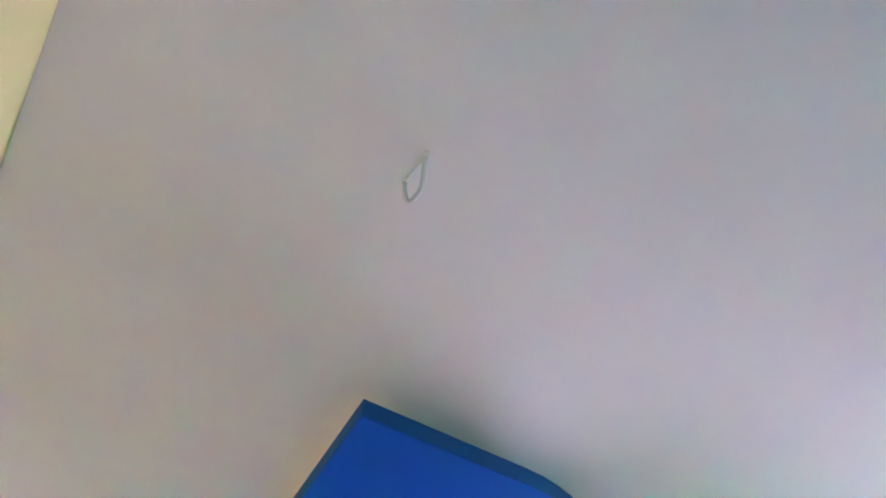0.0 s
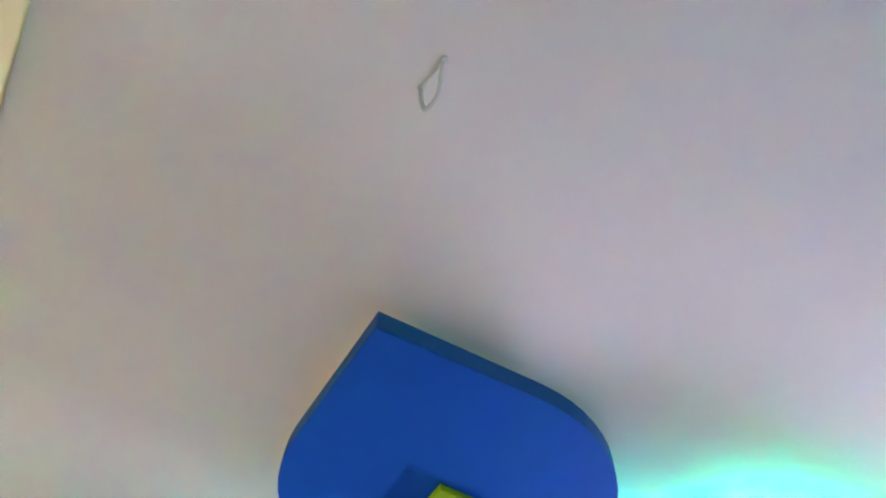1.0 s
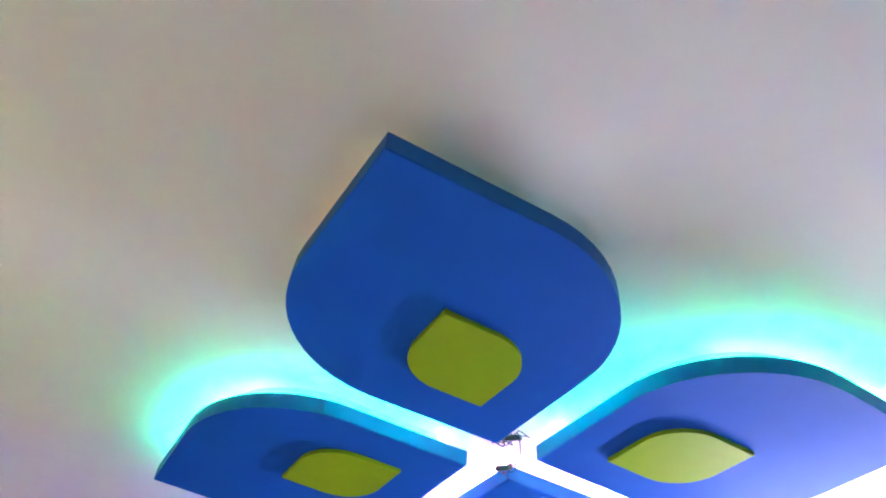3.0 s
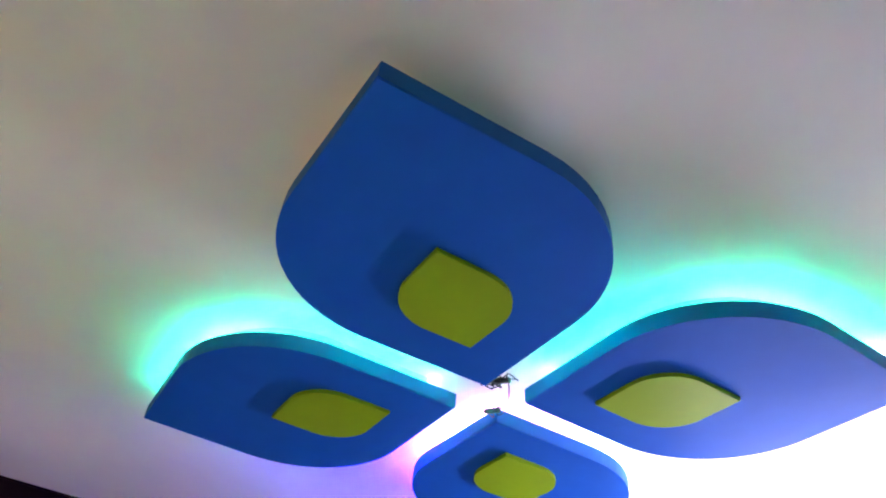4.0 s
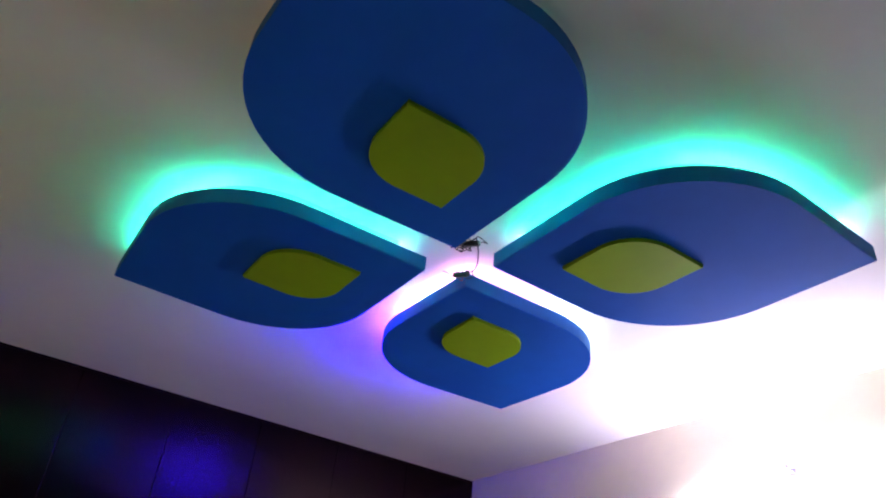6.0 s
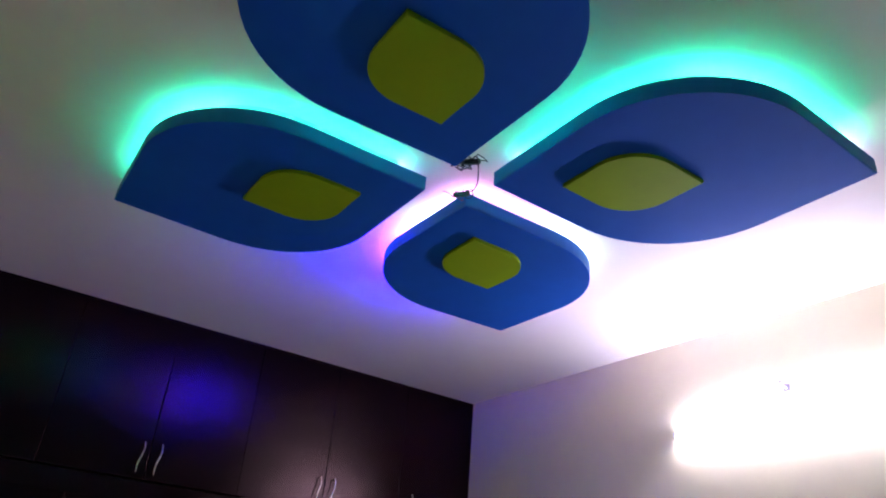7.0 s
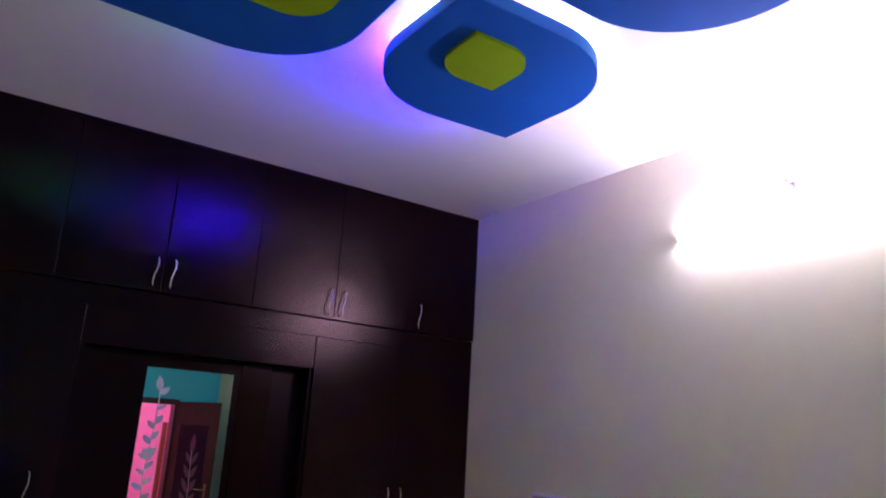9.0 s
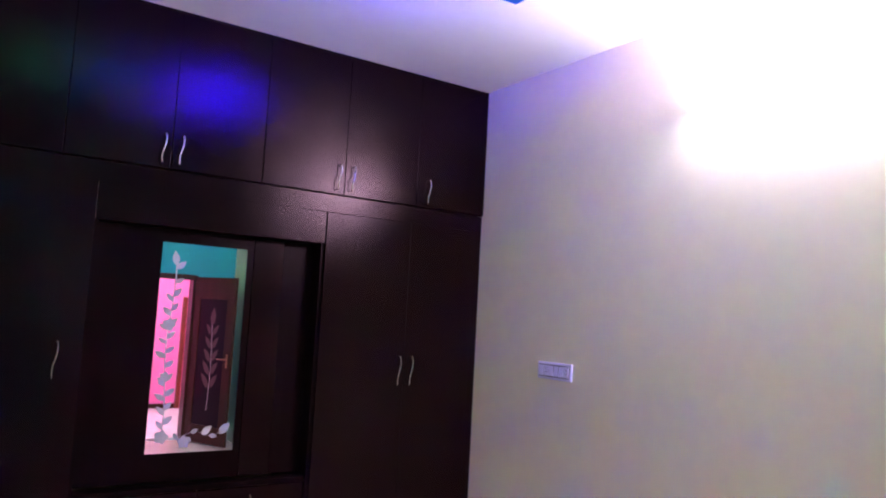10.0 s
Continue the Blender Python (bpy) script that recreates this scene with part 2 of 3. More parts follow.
def leaf_outline(tip_in, tip_out, left, right, r, shift=0.0, steps=14):
    """A leaf with two pointed tips; each side is an arc of radius r met by straight edges from the tips."""
    def flank(half):
        cx, cy = (tip_in + tip_out) / 2 + shift, half - r

        def touch(tip, sign):
            dx, dy = cx - tip, cy
            far = math.hypot(dx, dy)
            turn = math.atan2(dy, dx) + sign * math.asin(r / far)
            long = math.sqrt(far * far - r * r)
            return math.atan2(long * math.sin(turn) - cy, tip + long * math.cos(turn) - cx)
        a0, a1 = touch(tip_out, -1), touch(tip_in, 1)
        return [(cx + r * math.cos(a0 + (a1 - a0) * k / steps), cy + r * math.sin(a0 + (a1 - a0) * k / steps)) for k in range(steps + 1)]
    return [(tip_out, 0)] + flank(left) + [(tip_in, 0)] + [(x, -y) for x, y in flank(right)[::-1]]


def ribbon(path, width, z0, z1):
    """A narrow strip along an open path in the plane."""
    bm = bmesh.new()
    pts = [Vector((x, y, 0)) for x, y in path]
    rows = []
    for i, p in enumerate(pts):
        along = (pts[min(i + 1, len(pts) - 1)] - pts[max(i - 1, 0)]).normalized()
        side = Vector((-along.y, along.x, 0)) * width / 2
        rows.append([bm.verts.new((p + s * side).to_tuple()[:2] + (z,)) for s, z in ((-1, z0), (1, z0), (1, z1), (-1, z1))])
    for a, b in zip(rows, rows[1:]):
        for k in range(4):
            bm.faces.new((a[k], a[(k + 1) % 4], b[(k + 1) % 4], b[k]))
    bm.faces.new(rows[0][::-1])
    bm.faces.new(rows[-1])
    return bm


def finely(line, sign):
    """One side of a leaf outline from the outer to the inner tip, in short steps."""
    n = len(line) // 2
    side = line[:n + 1] if sign > 0 else [line[0]] + line[:n - 1:-1]
    fine = []
    for a, b in zip(side, side[1:]):
        k = max(1, round(math.dist(a, b) / 0.03))
        fine += [(a[0] + (b[0] - a[0]) * i / k, a[1] + (b[1] - a[1]) * i / k) for i in range(k)]
    return fine + [side[-1]]


# these lengths of strip are stuck to the rim of the ledge and face outwards, the rest lie flat on it
ON_EDGE = (LED_BLUE, LED_DEEP, LED_AZURE, LED_FAINT, LED_VIOLET, LED_LAVENDER)


def petal(angle, dx, dy, shape, lights, label):
    """lights: the strip's colours on the +y side from the outer to the inner tip, then on the -y side."""
    thing = base("ceiling_petal", CENTRE_X, CENTRE_Y, HIGH, label, "ceiling panel", "petals of the ceiling flower")
    thing.matrix_basis = pose(CENTRE_X + dx, CENTRE_Y + dy, HIGH, 0, 0, angle)
    tip_in, tip_out, left, right = shape
    panel = part("panel", slab(leaf_outline(tip_in, tip_out, left, right, 0.405, 0.006), PANEL_LOW, PANEL_HIGH, 0.003), BLUE, thing)
    # upright faces take the rim copy with shade in its colour
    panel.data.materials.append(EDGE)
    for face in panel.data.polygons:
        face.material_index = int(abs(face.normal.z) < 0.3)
    part("spacer", slab(leaf_outline(tip_in + 0.106, tip_out - 0.107, left - 0.075, right - 0.075, 0.33, 0.006), LEDGE, 0.0), SPACER, thing, "white mounting block")
    part("medallion", slab(leaf_outline(0.3389, 0.7695, 0.154, 0.154, 0.147), LIME_LOW, PANEL_LOW + 0.0005, 0.003), LIME, thing, "lime green raised leaf shape")
    flat = leaf_outline(tip_in + 0.085, tip_out - 0.085, left - 0.060, right - 0.060, 0.345, 0.006)
    edge = leaf_outline(tip_in + 0.061, tip_out - 0.061, left - 0.043, right - 0.043, 0.362, 0.006)
    # ledge added under the flat strips to block their downward light
    part("led_ledge", slab(leaf_outline(tip_in + 0.068, tip_out - 0.068, left - 0.048, right - 0.048, 0.357, 0.006), PANEL_HIGH, LEDGE), SPACER, thing, "added white ledge under the led strip, blocks its downward light")
    for sign, colours in ((1, lights[0]), (-1, lights[1])):
        fine, upright = finely(flat, sign), finely(edge, sign)
        cut = [round(len(fine) * i / len(colours)) for i in range(len(colours) + 1)]
        for i, colour in enumerate(colours):
            piece = fine[cut[i]:cut[i + 1] + 1]
            if colour in ON_EDGE:
                n = len(upright) - 1
                piece = upright[round(n * cut[i] / len(fine)):round(n * min(cut[i + 1], len(fine)) / len(fine)) + 1]
                part("led_strip", ribbon(piece, 0.004, PANEL_HIGH + 0.003, PANEL_HIGH + 0.021), colour, thing, "glowing led strip on its edge")
            else:
                part("led_strip", ribbon(piece, 0.012, LEDGE + 0.0005, LEDGE + 0.0025), colour, thing, "glowing led strip")
    return thing


G, C, P, B, A, D, F, V, M, Z, K, W, Q, S, N = LED_GREEN, LED_CYAN, LED_PINK, LED_BLUE, LED_AMBER, LED_DIM, LED_FAINT, LED_VIOLET, LED_MAGENTA, LED_AZURE, LED_DEEP, LED_WHITE, LED_ROSE, LED_SKY, LED_LAVENDER
NAME = "royal blue leaf board with a lime leaf"
petal(TURN - 0.55, 0.0006, -0.0068, (0.106, 1.280, 0.424, 0.431), ((D,) * 10 + (C,) * 5 + (Q,), (A,) * 10 + (C,) * 5 + (Q,)), NAME + ", dim amber edge")
petal(TURN - 89.83, 0.0105, 0.0175, (0.1147, 1.279, 0.415, 0.424), ((G, G, G, G, C, C, C, C), (F, F, Z, K, K, S, S, S)), NAME + ", green glow behind")
petal(TURN - 179.92, 0.0020, 0.0007, (0.120, 1.274, 0.430, 0.420), ((V, V, B, B, B, M, W, P, P), (N, N, W, W, P, P)), NAME + ", blue glow behind")
petal(TURN - 269.80, 0.0010, 0.0055, (0.115, 1.264, 0.416, 0.415), ((P, P, P, P, S, S, S), (G, G, G, G, C, C, C, C)), NAME + ", cyan glow behind")

# ---- cable and connectors at the flower's centre ----
cable = base("led_cable", 1.148, 1.647, HIGH - 0.09, "loose black cable with small connectors between the petals", "cable")


def smooth_path(points, steps=5):
    """A rounded line through the points."""
    pts = [Vector(p) for p in points]
    fine = []
    for k in range(len(pts) - 1):
        a, b, c, d = pts[max(k - 1, 0)], pts[k], pts[k + 1], pts[min(k + 2, len(pts) - 1)]
        for i in range(steps):
            s = i / steps
            fine.append(0.5 * (2 * b + (c - a) * s + (2 * a - 5 * b + 4 * c - d) * s * s + (3 * b - a - 3 * c + d) * s ** 3))
    return fine + [pts[-1]]


def wire(name, path, radius, mat):
    part(name, sweep(bmesh.new(), smooth_path(path), radius, 6), mat, cable, "", True)


wire("wire", [(-0.075, -0.10, 0.012), (-0.062, -0.118, -0.012), (-0.060, -0.14, -0.014), (-0.02, -0.10, -0.022), (0.02, -0.045, -0.03),
              (0.040, 0.0, -0.026), (0.058, 0.045, -0.006), (0.055, 0.07, 0.012)], 0.0024, BLACK)
for x, y, z, turn, size in ((-0.060, -0.085, -0.006, -52, 0.024), (-0.044, -0.112, -0.012, -66, 0.017), (0.050, 0.085, -0.002, -68, 0.030)):
    bm = block(-size, size, -0.008, 0.008, -0.008, 0.008, 0.002)
    bm.transform(pose(x, y, z, 14, 8, turn))
    part("connector", bm, BLACK, cable, "small black plug connector")
for k, (x, y, z) in enumerate(((-0.064, -0.075, -0.006), (-0.052, -0.106, -0.014), (-0.031, -0.132, -0.008), (0.046, 0.10, -0.004), (0.060, 0.062, -0.004))):
    wire("wire_loop", [(x + 0.020 * math.cos(1.1 * i + k), y + 0.016 * math.sin(1.1 * i + k), z + 0.010 * math.sin(1.7 * i)) for i in range(6)],
         0.0017, COPPER if k == 3 else BLACK)
# the tangle under the petal's tip
for k, (x, y, z, r) in enumerate(((-0.078, -0.066, -0.016, 0.022), (-0.066, -0.088, -0.022, 0.026), (-0.050, -0.074, -0.012, 0.020), (-0.088, -0.090, -0.010, 0.018))):
    wire("wire_loop", [(x + r * math.cos(1.3 * i + 2 * k), y + 0.7 * r * math.sin(1.3 * i + 2 * k), z + 0.5 * r * math.sin(2.1 * i + k)) for i in range(7)],
         0.0021, GREY if k % 2 else BLACK)
wire("wire_end", [(0.046, 0.105, -0.004), (0.03, 0.108, -0.008), (0.012, 0.108, -0.002), (-0.002, 0.122, 0.006)], 0.0014, COPPER)

# ---- hook in the ceiling ----
hook = base("ceiling_hook", 0.045, 0.273, HIGH, "white painted steel loop hook in the ceiling", "hook")
ends = (Vector((0.004, -0.036, 0.003)), Vector((-0.005, 0.035, 0.003)))
loop = smooth_path([ends[0], (0.010, -0.016, -0.014), (0.023, 0.016, -0.034), (0.017, 0.046, -0.052), (0.006, 0.046, -0.040), (-0.002, 0.039, -0.016), ends[1]])
part("loop", sweep(bmesh.new(), loop, 0.0050, 10, 0.85), STEEL, hook, "", True)
bm = bmesh.new()
sweep(bm, [ends[0] - Vector((0, 0, 0.0045)), ends[1] - Vector((0, 0, 0.0045))], 0.0040, 8, 0.3)
part("base_strap", bm, STEEL, hook, "", True)
for p in ends:
    bm = bmesh.new()
    bmesh.ops.create_cone(bm, cap_ends=True, segments=16, radius1=0.0065, radius2=0.008, depth=0.004, matrix=pose(p.x, p.y, -0.0022))
    part("collar", bm, STEEL, hook)

# ---- tube light on the east wall ----
TUBE_Y0, TUBE_Y1, TUBE_Z = 1.085, 2.292, HIGH - 0.476
tube = base("tube_light", EAST, (TUBE_Y0 + TUBE_Y1) / 2, TUBE_Z, "lit white fluorescent tube on a slim white batten", "tube light")
HALF = (TUBE_Y1 - TUBE_Y0) / 2
part("batten", block(-0.004, -0.0005, -HALF + 0.006, HALF - 0.006, -0.010, 0.010, 0.002), PLASTIC, tube)
for s in (-1, 1):
    cap = part("end_cap", block(-0.027, -0.0043, s * (HALF - 0.020), s * (HALF - 0.001), -0.014, 0.014, 0.005), PLASTIC, tube)
    part("contact_pin", block(-0.019, -0.010, s * (HALF - 0.0008), s * (HALF + 0.003), -0.004, 0.004, 0.001), CHROME, cap)
bm = bmesh.new()
sweep(bm, [(-0.0148, -HALF + 0.021, 0), (-0.0148, 0, 0), (-0.0148, HALF - 0.021, 0)], 0.0100, 16)
part("tube", bm, TUBE, tube, "glowing fluorescent tube", True)

clip = base("wall_hook", EAST, 1.685, HIGH - 0.352, "small grey hook above the tube light", "hook")
bm = bmesh.new()
sweep(bm, [(0.0, 0, 0), (-0.03, 0, 0), (-0.045, 0, 0.006), (-0.05, 0, 0.02)], 0.005, 8)
part("pin", bm, SEAM, clip, "", True)
part("plate", block(-0.006, -0.0004, -0.016, 0.016, -0.016, 0.016, 0.002), SEAM, clip)

# ---- switchboard on the east wall ----
board = base("switch_board", EAST, 3.202, HIGH - 1.832, "white plastic switch plate with a row of switches", "switch")
part("plate", block(-0.012, -0.0005, -0.141, 0.141, -0.050, 0.050, 0.004), PLASTIC, board)
part("surround", block(-0.0145, -0.0122, -0.128, 0.128, -0.036, 0.036, 0.001), SEAM, board, "grey inner surround")
for i in range(6):
    y = -0.104 + 0.0415 * i
    if i in (0, 4):
        hub = part("socket", block(-0.0185, -0.0147, y - 0.019, y + 0.019, -0.031, 0.031, 0.002), PLASTIC, board)
        for dy, dz in ((0, 0.012), (-0.008, -0.008), (0.008, -0.008)):
            bm = bmesh.new()
            bmesh.ops.create_cone(bm, cap_ends=True, segments=10, radius1=0.003, radius2=0.003, depth=0.001, matrix=pose(-0.0191, y + dy, dz, 0, 90, 0))
            part("hole", bm, BLACK, hub)
    else:
        bm = block(-0.021, -0.0147, y - 0.018, y + 0.018, -0.030, 0.030, 0.003)
        for v in bm.verts:
            if v.co.z > 0 and v.co.x < -0.018:
                v.co.x += 0.003
        part("rocker", bm, PLASTIC, board)

# ---- wardrobe wall ----
LOFT_LOW, LOFT_TOP = HIGH - 0.860, HIGH - 0.012
LOWER = FRONT + 0.015


def handle_mesh(size):
    """A wavy bow handle that stands off its door."""
    bm = bmesh.new()
    n = 14
    bar = []
    for k in range(n + 1):
        s = k / n
        bar.append((0.006 * math.sin(2 * math.pi * (s - 0.5)) + 0.010 * (s - 0.5), -0.027 - 0.006 * math.sin(math.pi * s), size * (s - 0.5)))
    bar = [(bar[0][0], 0.0, bar[0][2] + 0.004)] + bar + [(bar[-1][0], 0.0, bar[-1][2] - 0.004)]
    sweep(bm, bar, 0.0032, 8)
    bmesh.ops.recalc_face_normals(bm, faces=bm.faces)
    data = bpy.data.meshes.new("handle")
    bm.to_mesh(data)
    bm.free()
    data.materials.append(CHROME)
    for p in data.polygons:
        p.use_smooth = True
    return data


SHORT, LONG = handle_mesh(0.152), handle_mesh(0.178)


def door_panel(unit, x0, x1, z0, z1, y, handle_x=None, handle_z=0.0, data=None):
    """One flush laminate door, its face at y, in the unit's own space."""
    ob = part("door", block(x0 + 0.0018, x1 - 0.0018, y, y + 0.018, z0 + 0.002, z1 - 0.002, 0.0015), LAMINATE, unit)
    if data:
        grip = new("handle", data)
        grip.parent = ob
        grip.matrix_basis = pose(handle_x, y, handle_z)
        tagged(grip, "wavy chrome bow handle")
    return ob


def carcass(unit, x0, x1, z0, z1, y0, y1):
    """The box behind the doors: sides, top, bottom, back."""
    t = 0.018
    part("side_panel", block(x0, x0 + t, y0, y1, z0, z1), CARCASS, unit)
    part("side_panel", block(x1 - t, x1, y0, y1, z0, z1), CARCASS, unit)
    part("top_panel", block(x0 + t, x1 - t, y0, y1, z1 - t, z1), CARCASS, unit)
    part("bottom_panel", block(x0 + t, x1 - t, y0, y1, z0, z0 + t), CARCASS, unit)
    part("back_panel", block(x0 + t, x1 - t, y1 - 0.008, y1, z0 + t, z1 - t), CARCASS, unit)


LOFTS = ((-0.61, -0.10, 0.43, ()), (0.43, 0.935, 1.432, (0.890, 0.979)), (1.432, 1.942, 2.452, (1.897, 1.988)))
for x0, xm, x1, grips in LOFTS:
    unit = base("loft_cabinet", x0, FRONT, LOFT_LOW, "dark mahogany laminate overhead cupboard with two closed doors", "cabinet", "overhead cupboards")
    wide, tall = x1 - x0, LOFT_TOP - LOFT_LOW
    carcass(unit, 0, wide, 0, tall, 0.0195, 0.58)
    hx = (grips[0] - x0, grips[1] - x0) if grips else (xm - x0 - 0.045, xm - x0 + 0.045)
    hz = HIGH - 0.756 - LOFT_LOW
    door_panel(unit, 0, xm - x0, 0, tall, 0, hx[0], hz, SHORT)
    door_panel(unit, xm - x0, wide, 0, tall, 0, hx[1], hz, SHORT)
unit = base("loft_cabinet", 2.452, FRONT, LOFT_LOW, "dark mahogany laminate overhead cupboard with a single closed door", "cabinet", "overhead cupboards")
carcass(unit, 0, 0.515, 0, LOFT_TOP - LOFT_LOW, 0.0195, 0.58)
door_panel(unit, 0, 0.515, 0, LOFT_TOP - LOFT_LOW, 0, 0.080, HIGH - 0.758 - LOFT_LOW, SHORT)
setting("wardrobe_trim", block(WEST, EAST, FRONT + 0.004, FRONT + 0.03, LOFT_TOP + 0.001, HIGH), CARCASS, "dark filler strip under the ceiling", "trim")
setting("wardrobe_side_trim", block(2.968, EAST, FRONT + 0.002, FRONT + 0.03, LOFT_LOW, LOFT_TOP), LAMINATE, "dark filler strip beside the wall", "trim")
setting("wardrobe_edge_trim", block(WEST, -0.611, FRONT + 0.002, FRONT + 0.03, 0, LOFT_TOP), LAMINATE, "dark filler strip beside the yellow wall", "trim")
setting("wardrobe_rail", block(-0.61, EAST, LOWER, LOWER + 0.03, HIGH - 0.969, LOFT_LOW - 0.004, 0.0008), LAMINATE, "dark mahogany rail below the overhead cupboards", "trim")

TALL_TOP = HIGH - 0.968
PLINTH = 0.08


def tall_unit(x0, xm, x1, grips, grip_z, label):
    unit = base("wardrobe", x0, LOWER, 0, label, "wardrobe", "tall wardrobes")
    carcass(unit, 0, x1 - x0, PLINTH, TALL_TOP, 0.0195, 0.56)
    part("plinth", block(0, x1 - x0, 0.05, 0.068, 0, PLINTH), CARCASS, unit)
    door_panel(unit, 0, xm - x0, PLINTH, TALL_TOP, 0, grips[0] - x0, grip_z, LONG if grips[2] else None)
    door_panel(unit, xm - x0, x1 - x0, PLINTH, TALL_TOP, 0, grips[1] - x0, grip_z, LONG)
    return unit


tall_unit(-0.61, -0.02, 0.605, (-0.07, 0.485, False), HIGH - 1.856, "tall dark mahogany laminate wardrobe with closed doors")
tall_unit(1.852, 2.436, 2.967, (2.391, 2.479, True), HIGH - 1.902, "tall dark mahogany laminate wardrobe with paired chrome handles")
setting("wardrobe_low_side_trim", block(2.968, EAST, LOWER + 0.002, LOWER + 0.03, 0, TALL_TOP), LAMINATE, "dark filler strip beside the wall", "trim")

# dressing unit: header, recess, mirror door, plain door, drawers
DX0, DX1 = 0.605, 1.852
dress = base("dressing_unit", DX0, LOWER, 0, "dark mahogany dressing recess with a tall mirror and drawers", "dressing unit")
DW = DX1 - DX0
part("header", block(0.002, DW - 0.002, 0.006, 0.024, HIGH - 1.158, HIGH - 0.9692, 0.0008), LAMINATE, dress)
part("recess_side", block(0, 0.018, 0.019, 0.55, 0.0, HIGH - 1.157), CARCASS, dress)
part("recess_side", block(DW - 0.018, DW, 0.019, 0.55, 0.0, HIGH - 1.157), CARCASS, dress)
part("recess_top", block(0.018, DW - 0.018, 0.019, 0.55, HIGH - 1.155, HIGH - 1.137), CARCASS, dress)
MY = 4.09 - LOWER
part("mirror_door", block(0.019, 0.855, MY + 0.006, MY + 0.028, 0.70, HIGH - 1.160, 0.002), CARCASS, dress)
part("plain_door", block(0.858, 1.034, MY + 0.002, MY + 0.024, 0.70, HIGH - 1.160, 0.002), LAMINATE, dress)
part("rear_panel", block(1.030, DW - 0.019, MY + 0.028, MY + 0.046, 0.70, HIGH - 1.160, 0.002), CARCASS, dress)
part("ledge", block(0.019, DW - 0.019, 0.03, MY + 0.02, 0.66, 0.69, 0.003), CARCASS, dress)
part("drawer", block(0.019, DW / 2 - 0.002, 0.035, 0.053, 0.37, 0.655, 0.002), LAMINATE, dress)
drawer = part("drawer", block(DW / 2 + 0.002, DW - 0.019, 0.035, 0.053, 0.37, 0.655, 0.002), LAMINATE, dress)
grip = new("handle", SHORT)
grip.parent = drawer
grip.matrix_basis = pose(1.506 - DX0, 0.035, HIGH - 2.66)
part("drawer", block(0.019, DW - 0.019, 0.035, 0.053, 0.08, 0.366, 0.002), LAMINATE, dress)

MX0, MX1, MZ0, MZ1 = 0.957, 1.420, HIGH - 2.350, HIGH - 1.234
mirror = part("mirror", block(MX0 - DX0, MX1 - DX0, MY, MY + 0.0055, MZ0, MZ1), MIRROR, dress, "tall mirror with a frosted leaf vine")


def leaf_mesh(name, mat):
    """A pointed leaf of length 1 along z, thin, with a slight fold."""
    rim = [(0.0, 0.0), (0.15, 0.13), (0.24, 0.36), (0.21, 0.62), (0.10, 0.85), (0.0, 1.0), (-0.10, 0.85), (-0.21, 0.62), (-0.24, 0.36), (-0.15, 0.13)]
    bm = bmesh.new()
    low = [bm.verts.new((x, 0, z)) for x, z in rim]
    high = [bm.verts.new((x * 0.92, -0.02, 0.02 + z * 0.96)) for x, z in rim]
    bm.faces.new(low)
    bm.faces.new(high[::-1])
    for k in range(len(rim)):
        j = (k + 1) % len(rim)
        bm.faces.new((low[k], low[j], high[j], high[k]))
    bmesh.ops.recalc_face_normals(bm, faces=bm.faces)
    data = bpy.data.meshes.new(name)
    bm.to_mesh(data)
    bm.free()
    data.materials.append(mat)
    return data


FROST_LEAF, ETCH_LEAF = leaf_mesh("leaf", FROST), leaf_mesh("leaf", ETCH)


def leaf(parent, data, x, y, z, angle, size, width=1.0):
    ob = new("leaf", data)
    ob.parent = parent
    ob.matrix_basis = pose(x, y, z, 0, angle, 0) @ Matrix.Diagonal((size * width, 0.05, size, 1))
    return ob


# vine up the mirror's side, a spray along its foot
def vine(z):
    s = (z - MZ0) / (MZ1 - MZ0)
    return MX0 - DX0 + 0.074 + 0.010 * math.sin(9.5 * s) - 0.006 * (1 - s)


bm = bmesh.new()
sweep(bm, [(vine(MZ0 + 0.06 + 1.0 * k / 24), MY - 0.001, MZ0 + 0.06 + 1.0 * k / 24) for k in range(25)], 0.0030, 6, 0.3)
part("vine_stem", bm, FROST, mirror)
rng = random.Random(4)
for k in range(12):
    z = MZ0 + 0.14 + 0.075 * k
    for s in (-1, 1):
        if rng.random() < 0.9:
            leaf(mirror, FROST_LEAF, vine(z), MY - 0.0012, z + 0.012 * s, s * rng.uniform(38, 62), rng.uniform(0.050, 0.066), rng.uniform(0.9, 1.15))
leaf(mirror, FROST_LEAF, vine(MZ1 - 0.12), MY - 0.0012, MZ1 - 0.12, -10, 0.080, 1.0)
for z, size in ((MZ1 - 0.44, 0.052), (MZ0 + 0.40, 0.042), (MZ0 + 0.085, 0.056)):
    for k in range(5):
        leaf(mirror, FROST_LEAF, vine(z), MY - 0.0014 - 0.0002 * k, z, 72 * k + 15, size * 0.7, 2.0)
bm = bmesh.new()
sweep(bm, [(0.385 + 0.022 * k, MY - 0.001, MZ0 + 0.095 + 0.014 * math.sin(k * 0.8)) for k in range(20)], 0.0026, 6, 0.3)
part("vine_stem", bm, FROST, mirror)
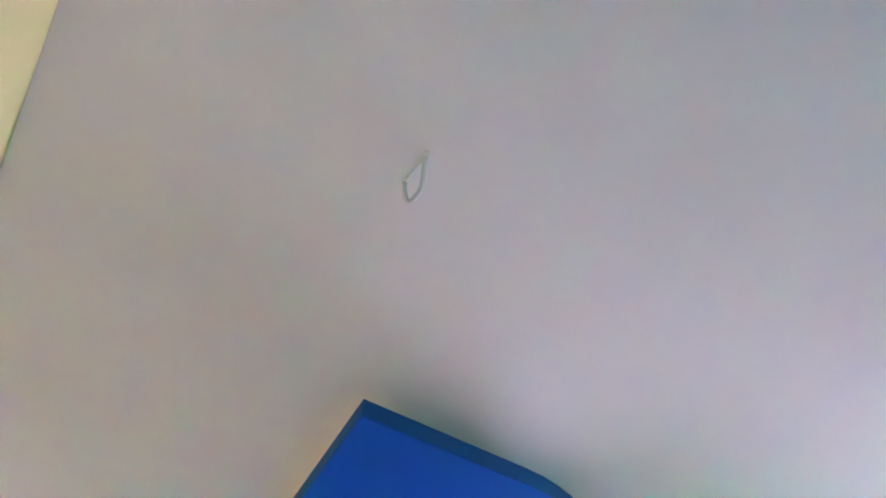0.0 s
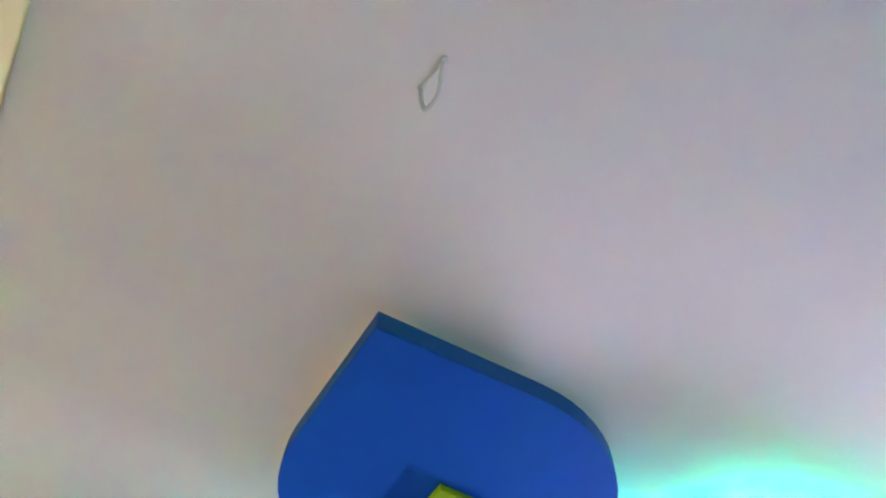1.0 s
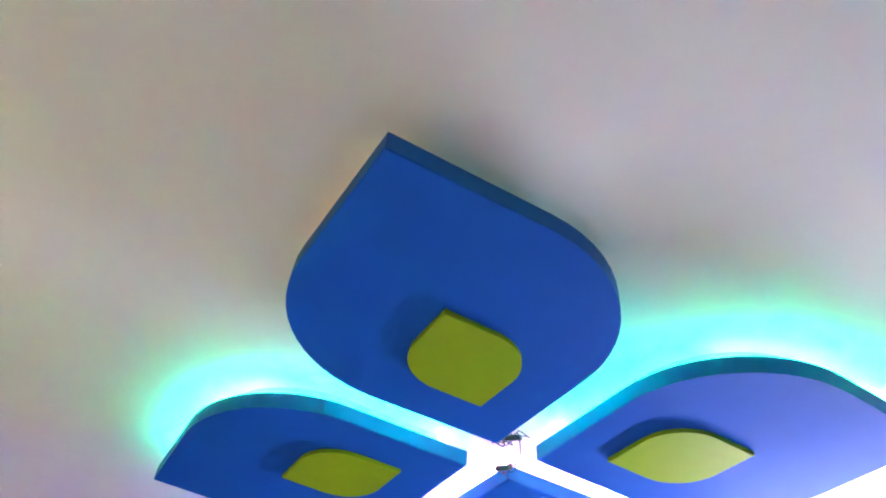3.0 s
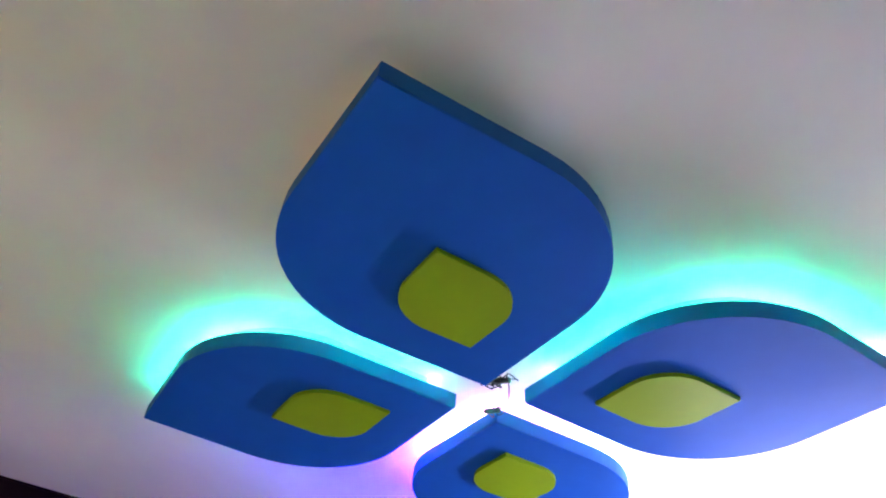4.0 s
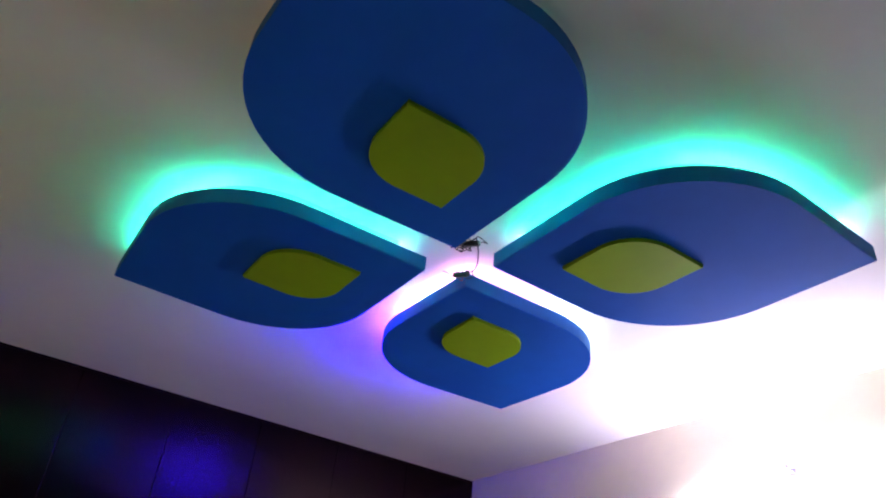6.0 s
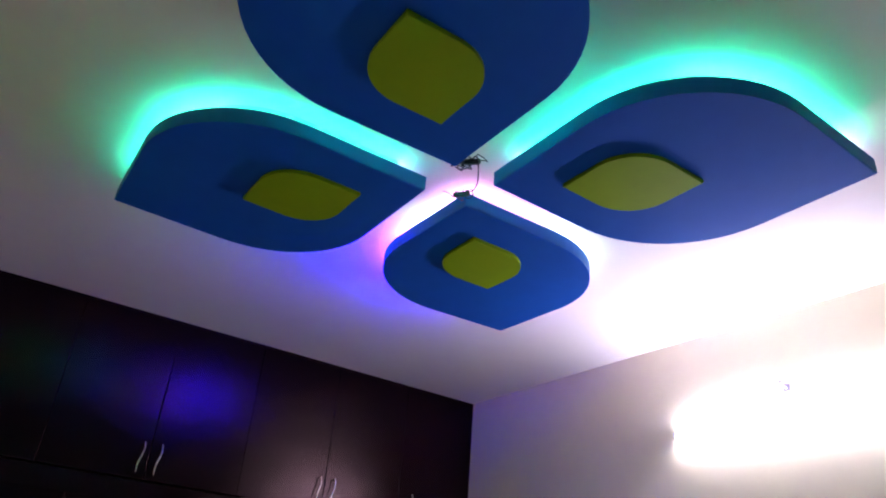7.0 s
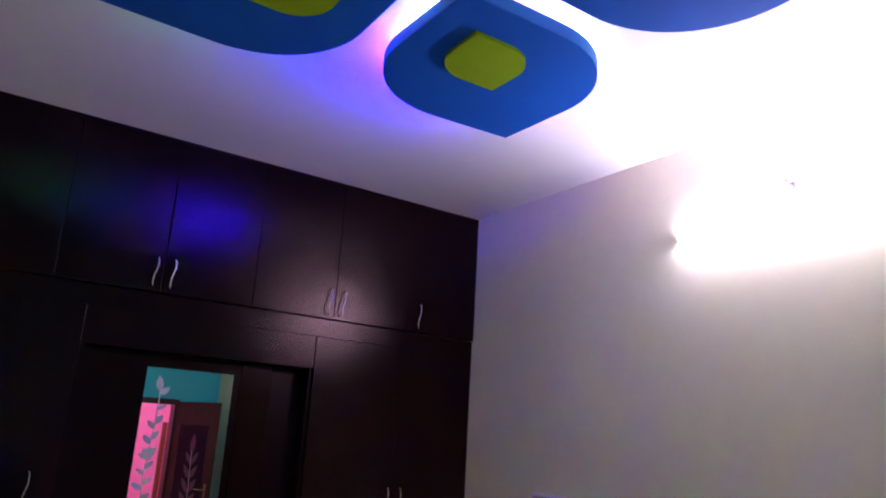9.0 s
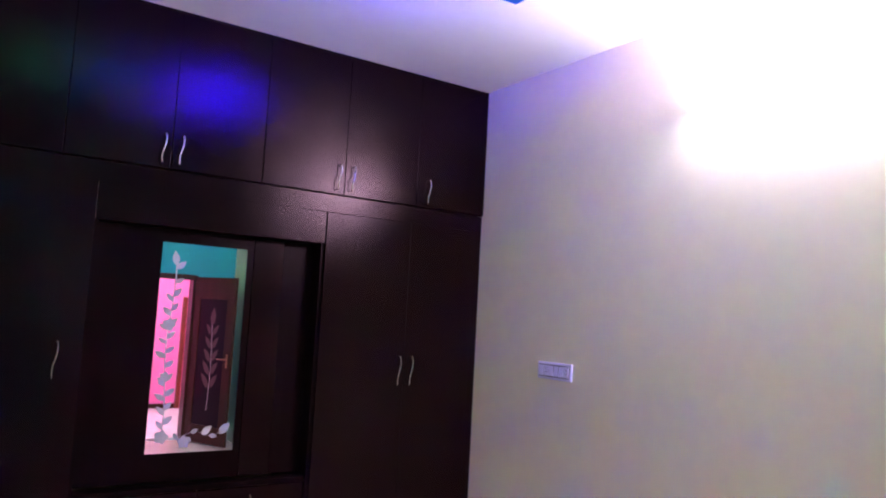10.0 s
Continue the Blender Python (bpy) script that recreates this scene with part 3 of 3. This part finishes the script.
for x, z, a, size in ((0.60, 0.10, 62, 0.055), (0.66, 0.09, 48, 0.085), (0.70, 0.085, 100, 0.055), (0.755, 0.09, 42, 0.10),
                      (0.58, 0.08, 130, 0.045), (0.53, 0.07, -30, 0.05)):
    leaf(mirror, FROST_LEAF, x - 0.02, MY - 0.0013, MZ0 + z, a, size * 0.8, 1.15)
for k in range(5):
    leaf(mirror, FROST_LEAF, 0.545, MY - 0.0016 - 0.0002 * k, MZ0 + 0.055, 72 * k, 0.036, 2.0)

# ---- the open door, half glazed, beside the doorway ----
door = base("open_door", DOOR_X1 - 0.004, SOUTH + 0.026, 0, "open teak door with a dark etched glass panel", "door")
door.matrix_basis = pose(DOOR_X1 - 0.004, SOUTH + 0.026, 0.008, 0, 0, 68)
LW, LH = 0.735, 1.955
for x0, x1 in ((0.0, 0.11), (LW - 0.13, LW)):
    part("stile", block(x0, x1, -0.018, 0.018, 0, LH, 0.003), DOORWOOD, door)
for z0, z1 in ((0, 0.20), (LH - 0.26, LH)):
    part("rail", block(0.11, LW - 0.13, -0.018, 0.018, z0, z1, 0.003), DOORWOOD, door)
pane = part("glass_panel", block(0.11, LW - 0.13, -0.006, 0.006, 0.20, LH - 0.26), DARKGLASS, door, "dark purple glass with an etched sprig")
bm = bmesh.new()
sweep(bm, [(0.36 + 0.02 * math.sin(k * 0.3), 0.0075, 0.38 + 0.085 * k) for k in range(13)], 0.005, 6, 0.4)
part("sprig_stem", bm, FROST, pane)
for k in range(5):
    for s in (-1, 1):
        leaf(pane, ETCH_LEAF, 0.365, 0.0085, 0.64 + 0.155 * k, s * 40, 0.225 - 0.012 * k, 0.75)
leaf(pane, ETCH_LEAF, 0.355, 0.0085, 1.38, 4, 0.22, 0.9)
lock = part("lock_plate", block(LW - 0.078, LW - 0.048, 0.0182, 0.022, 0.90, 1.06, 0.001), BRASS, door)
bm = bmesh.new()
sweep(bm, [(LW - 0.065, 0.022, 1.0), (LW - 0.065, 0.06, 1.0), (LW - 0.075, 0.068, 1.0), (LW - 0.18, 0.068, 1.0)], 0.008, 8)
part("lever", bm, BRASS, lock, "", True)
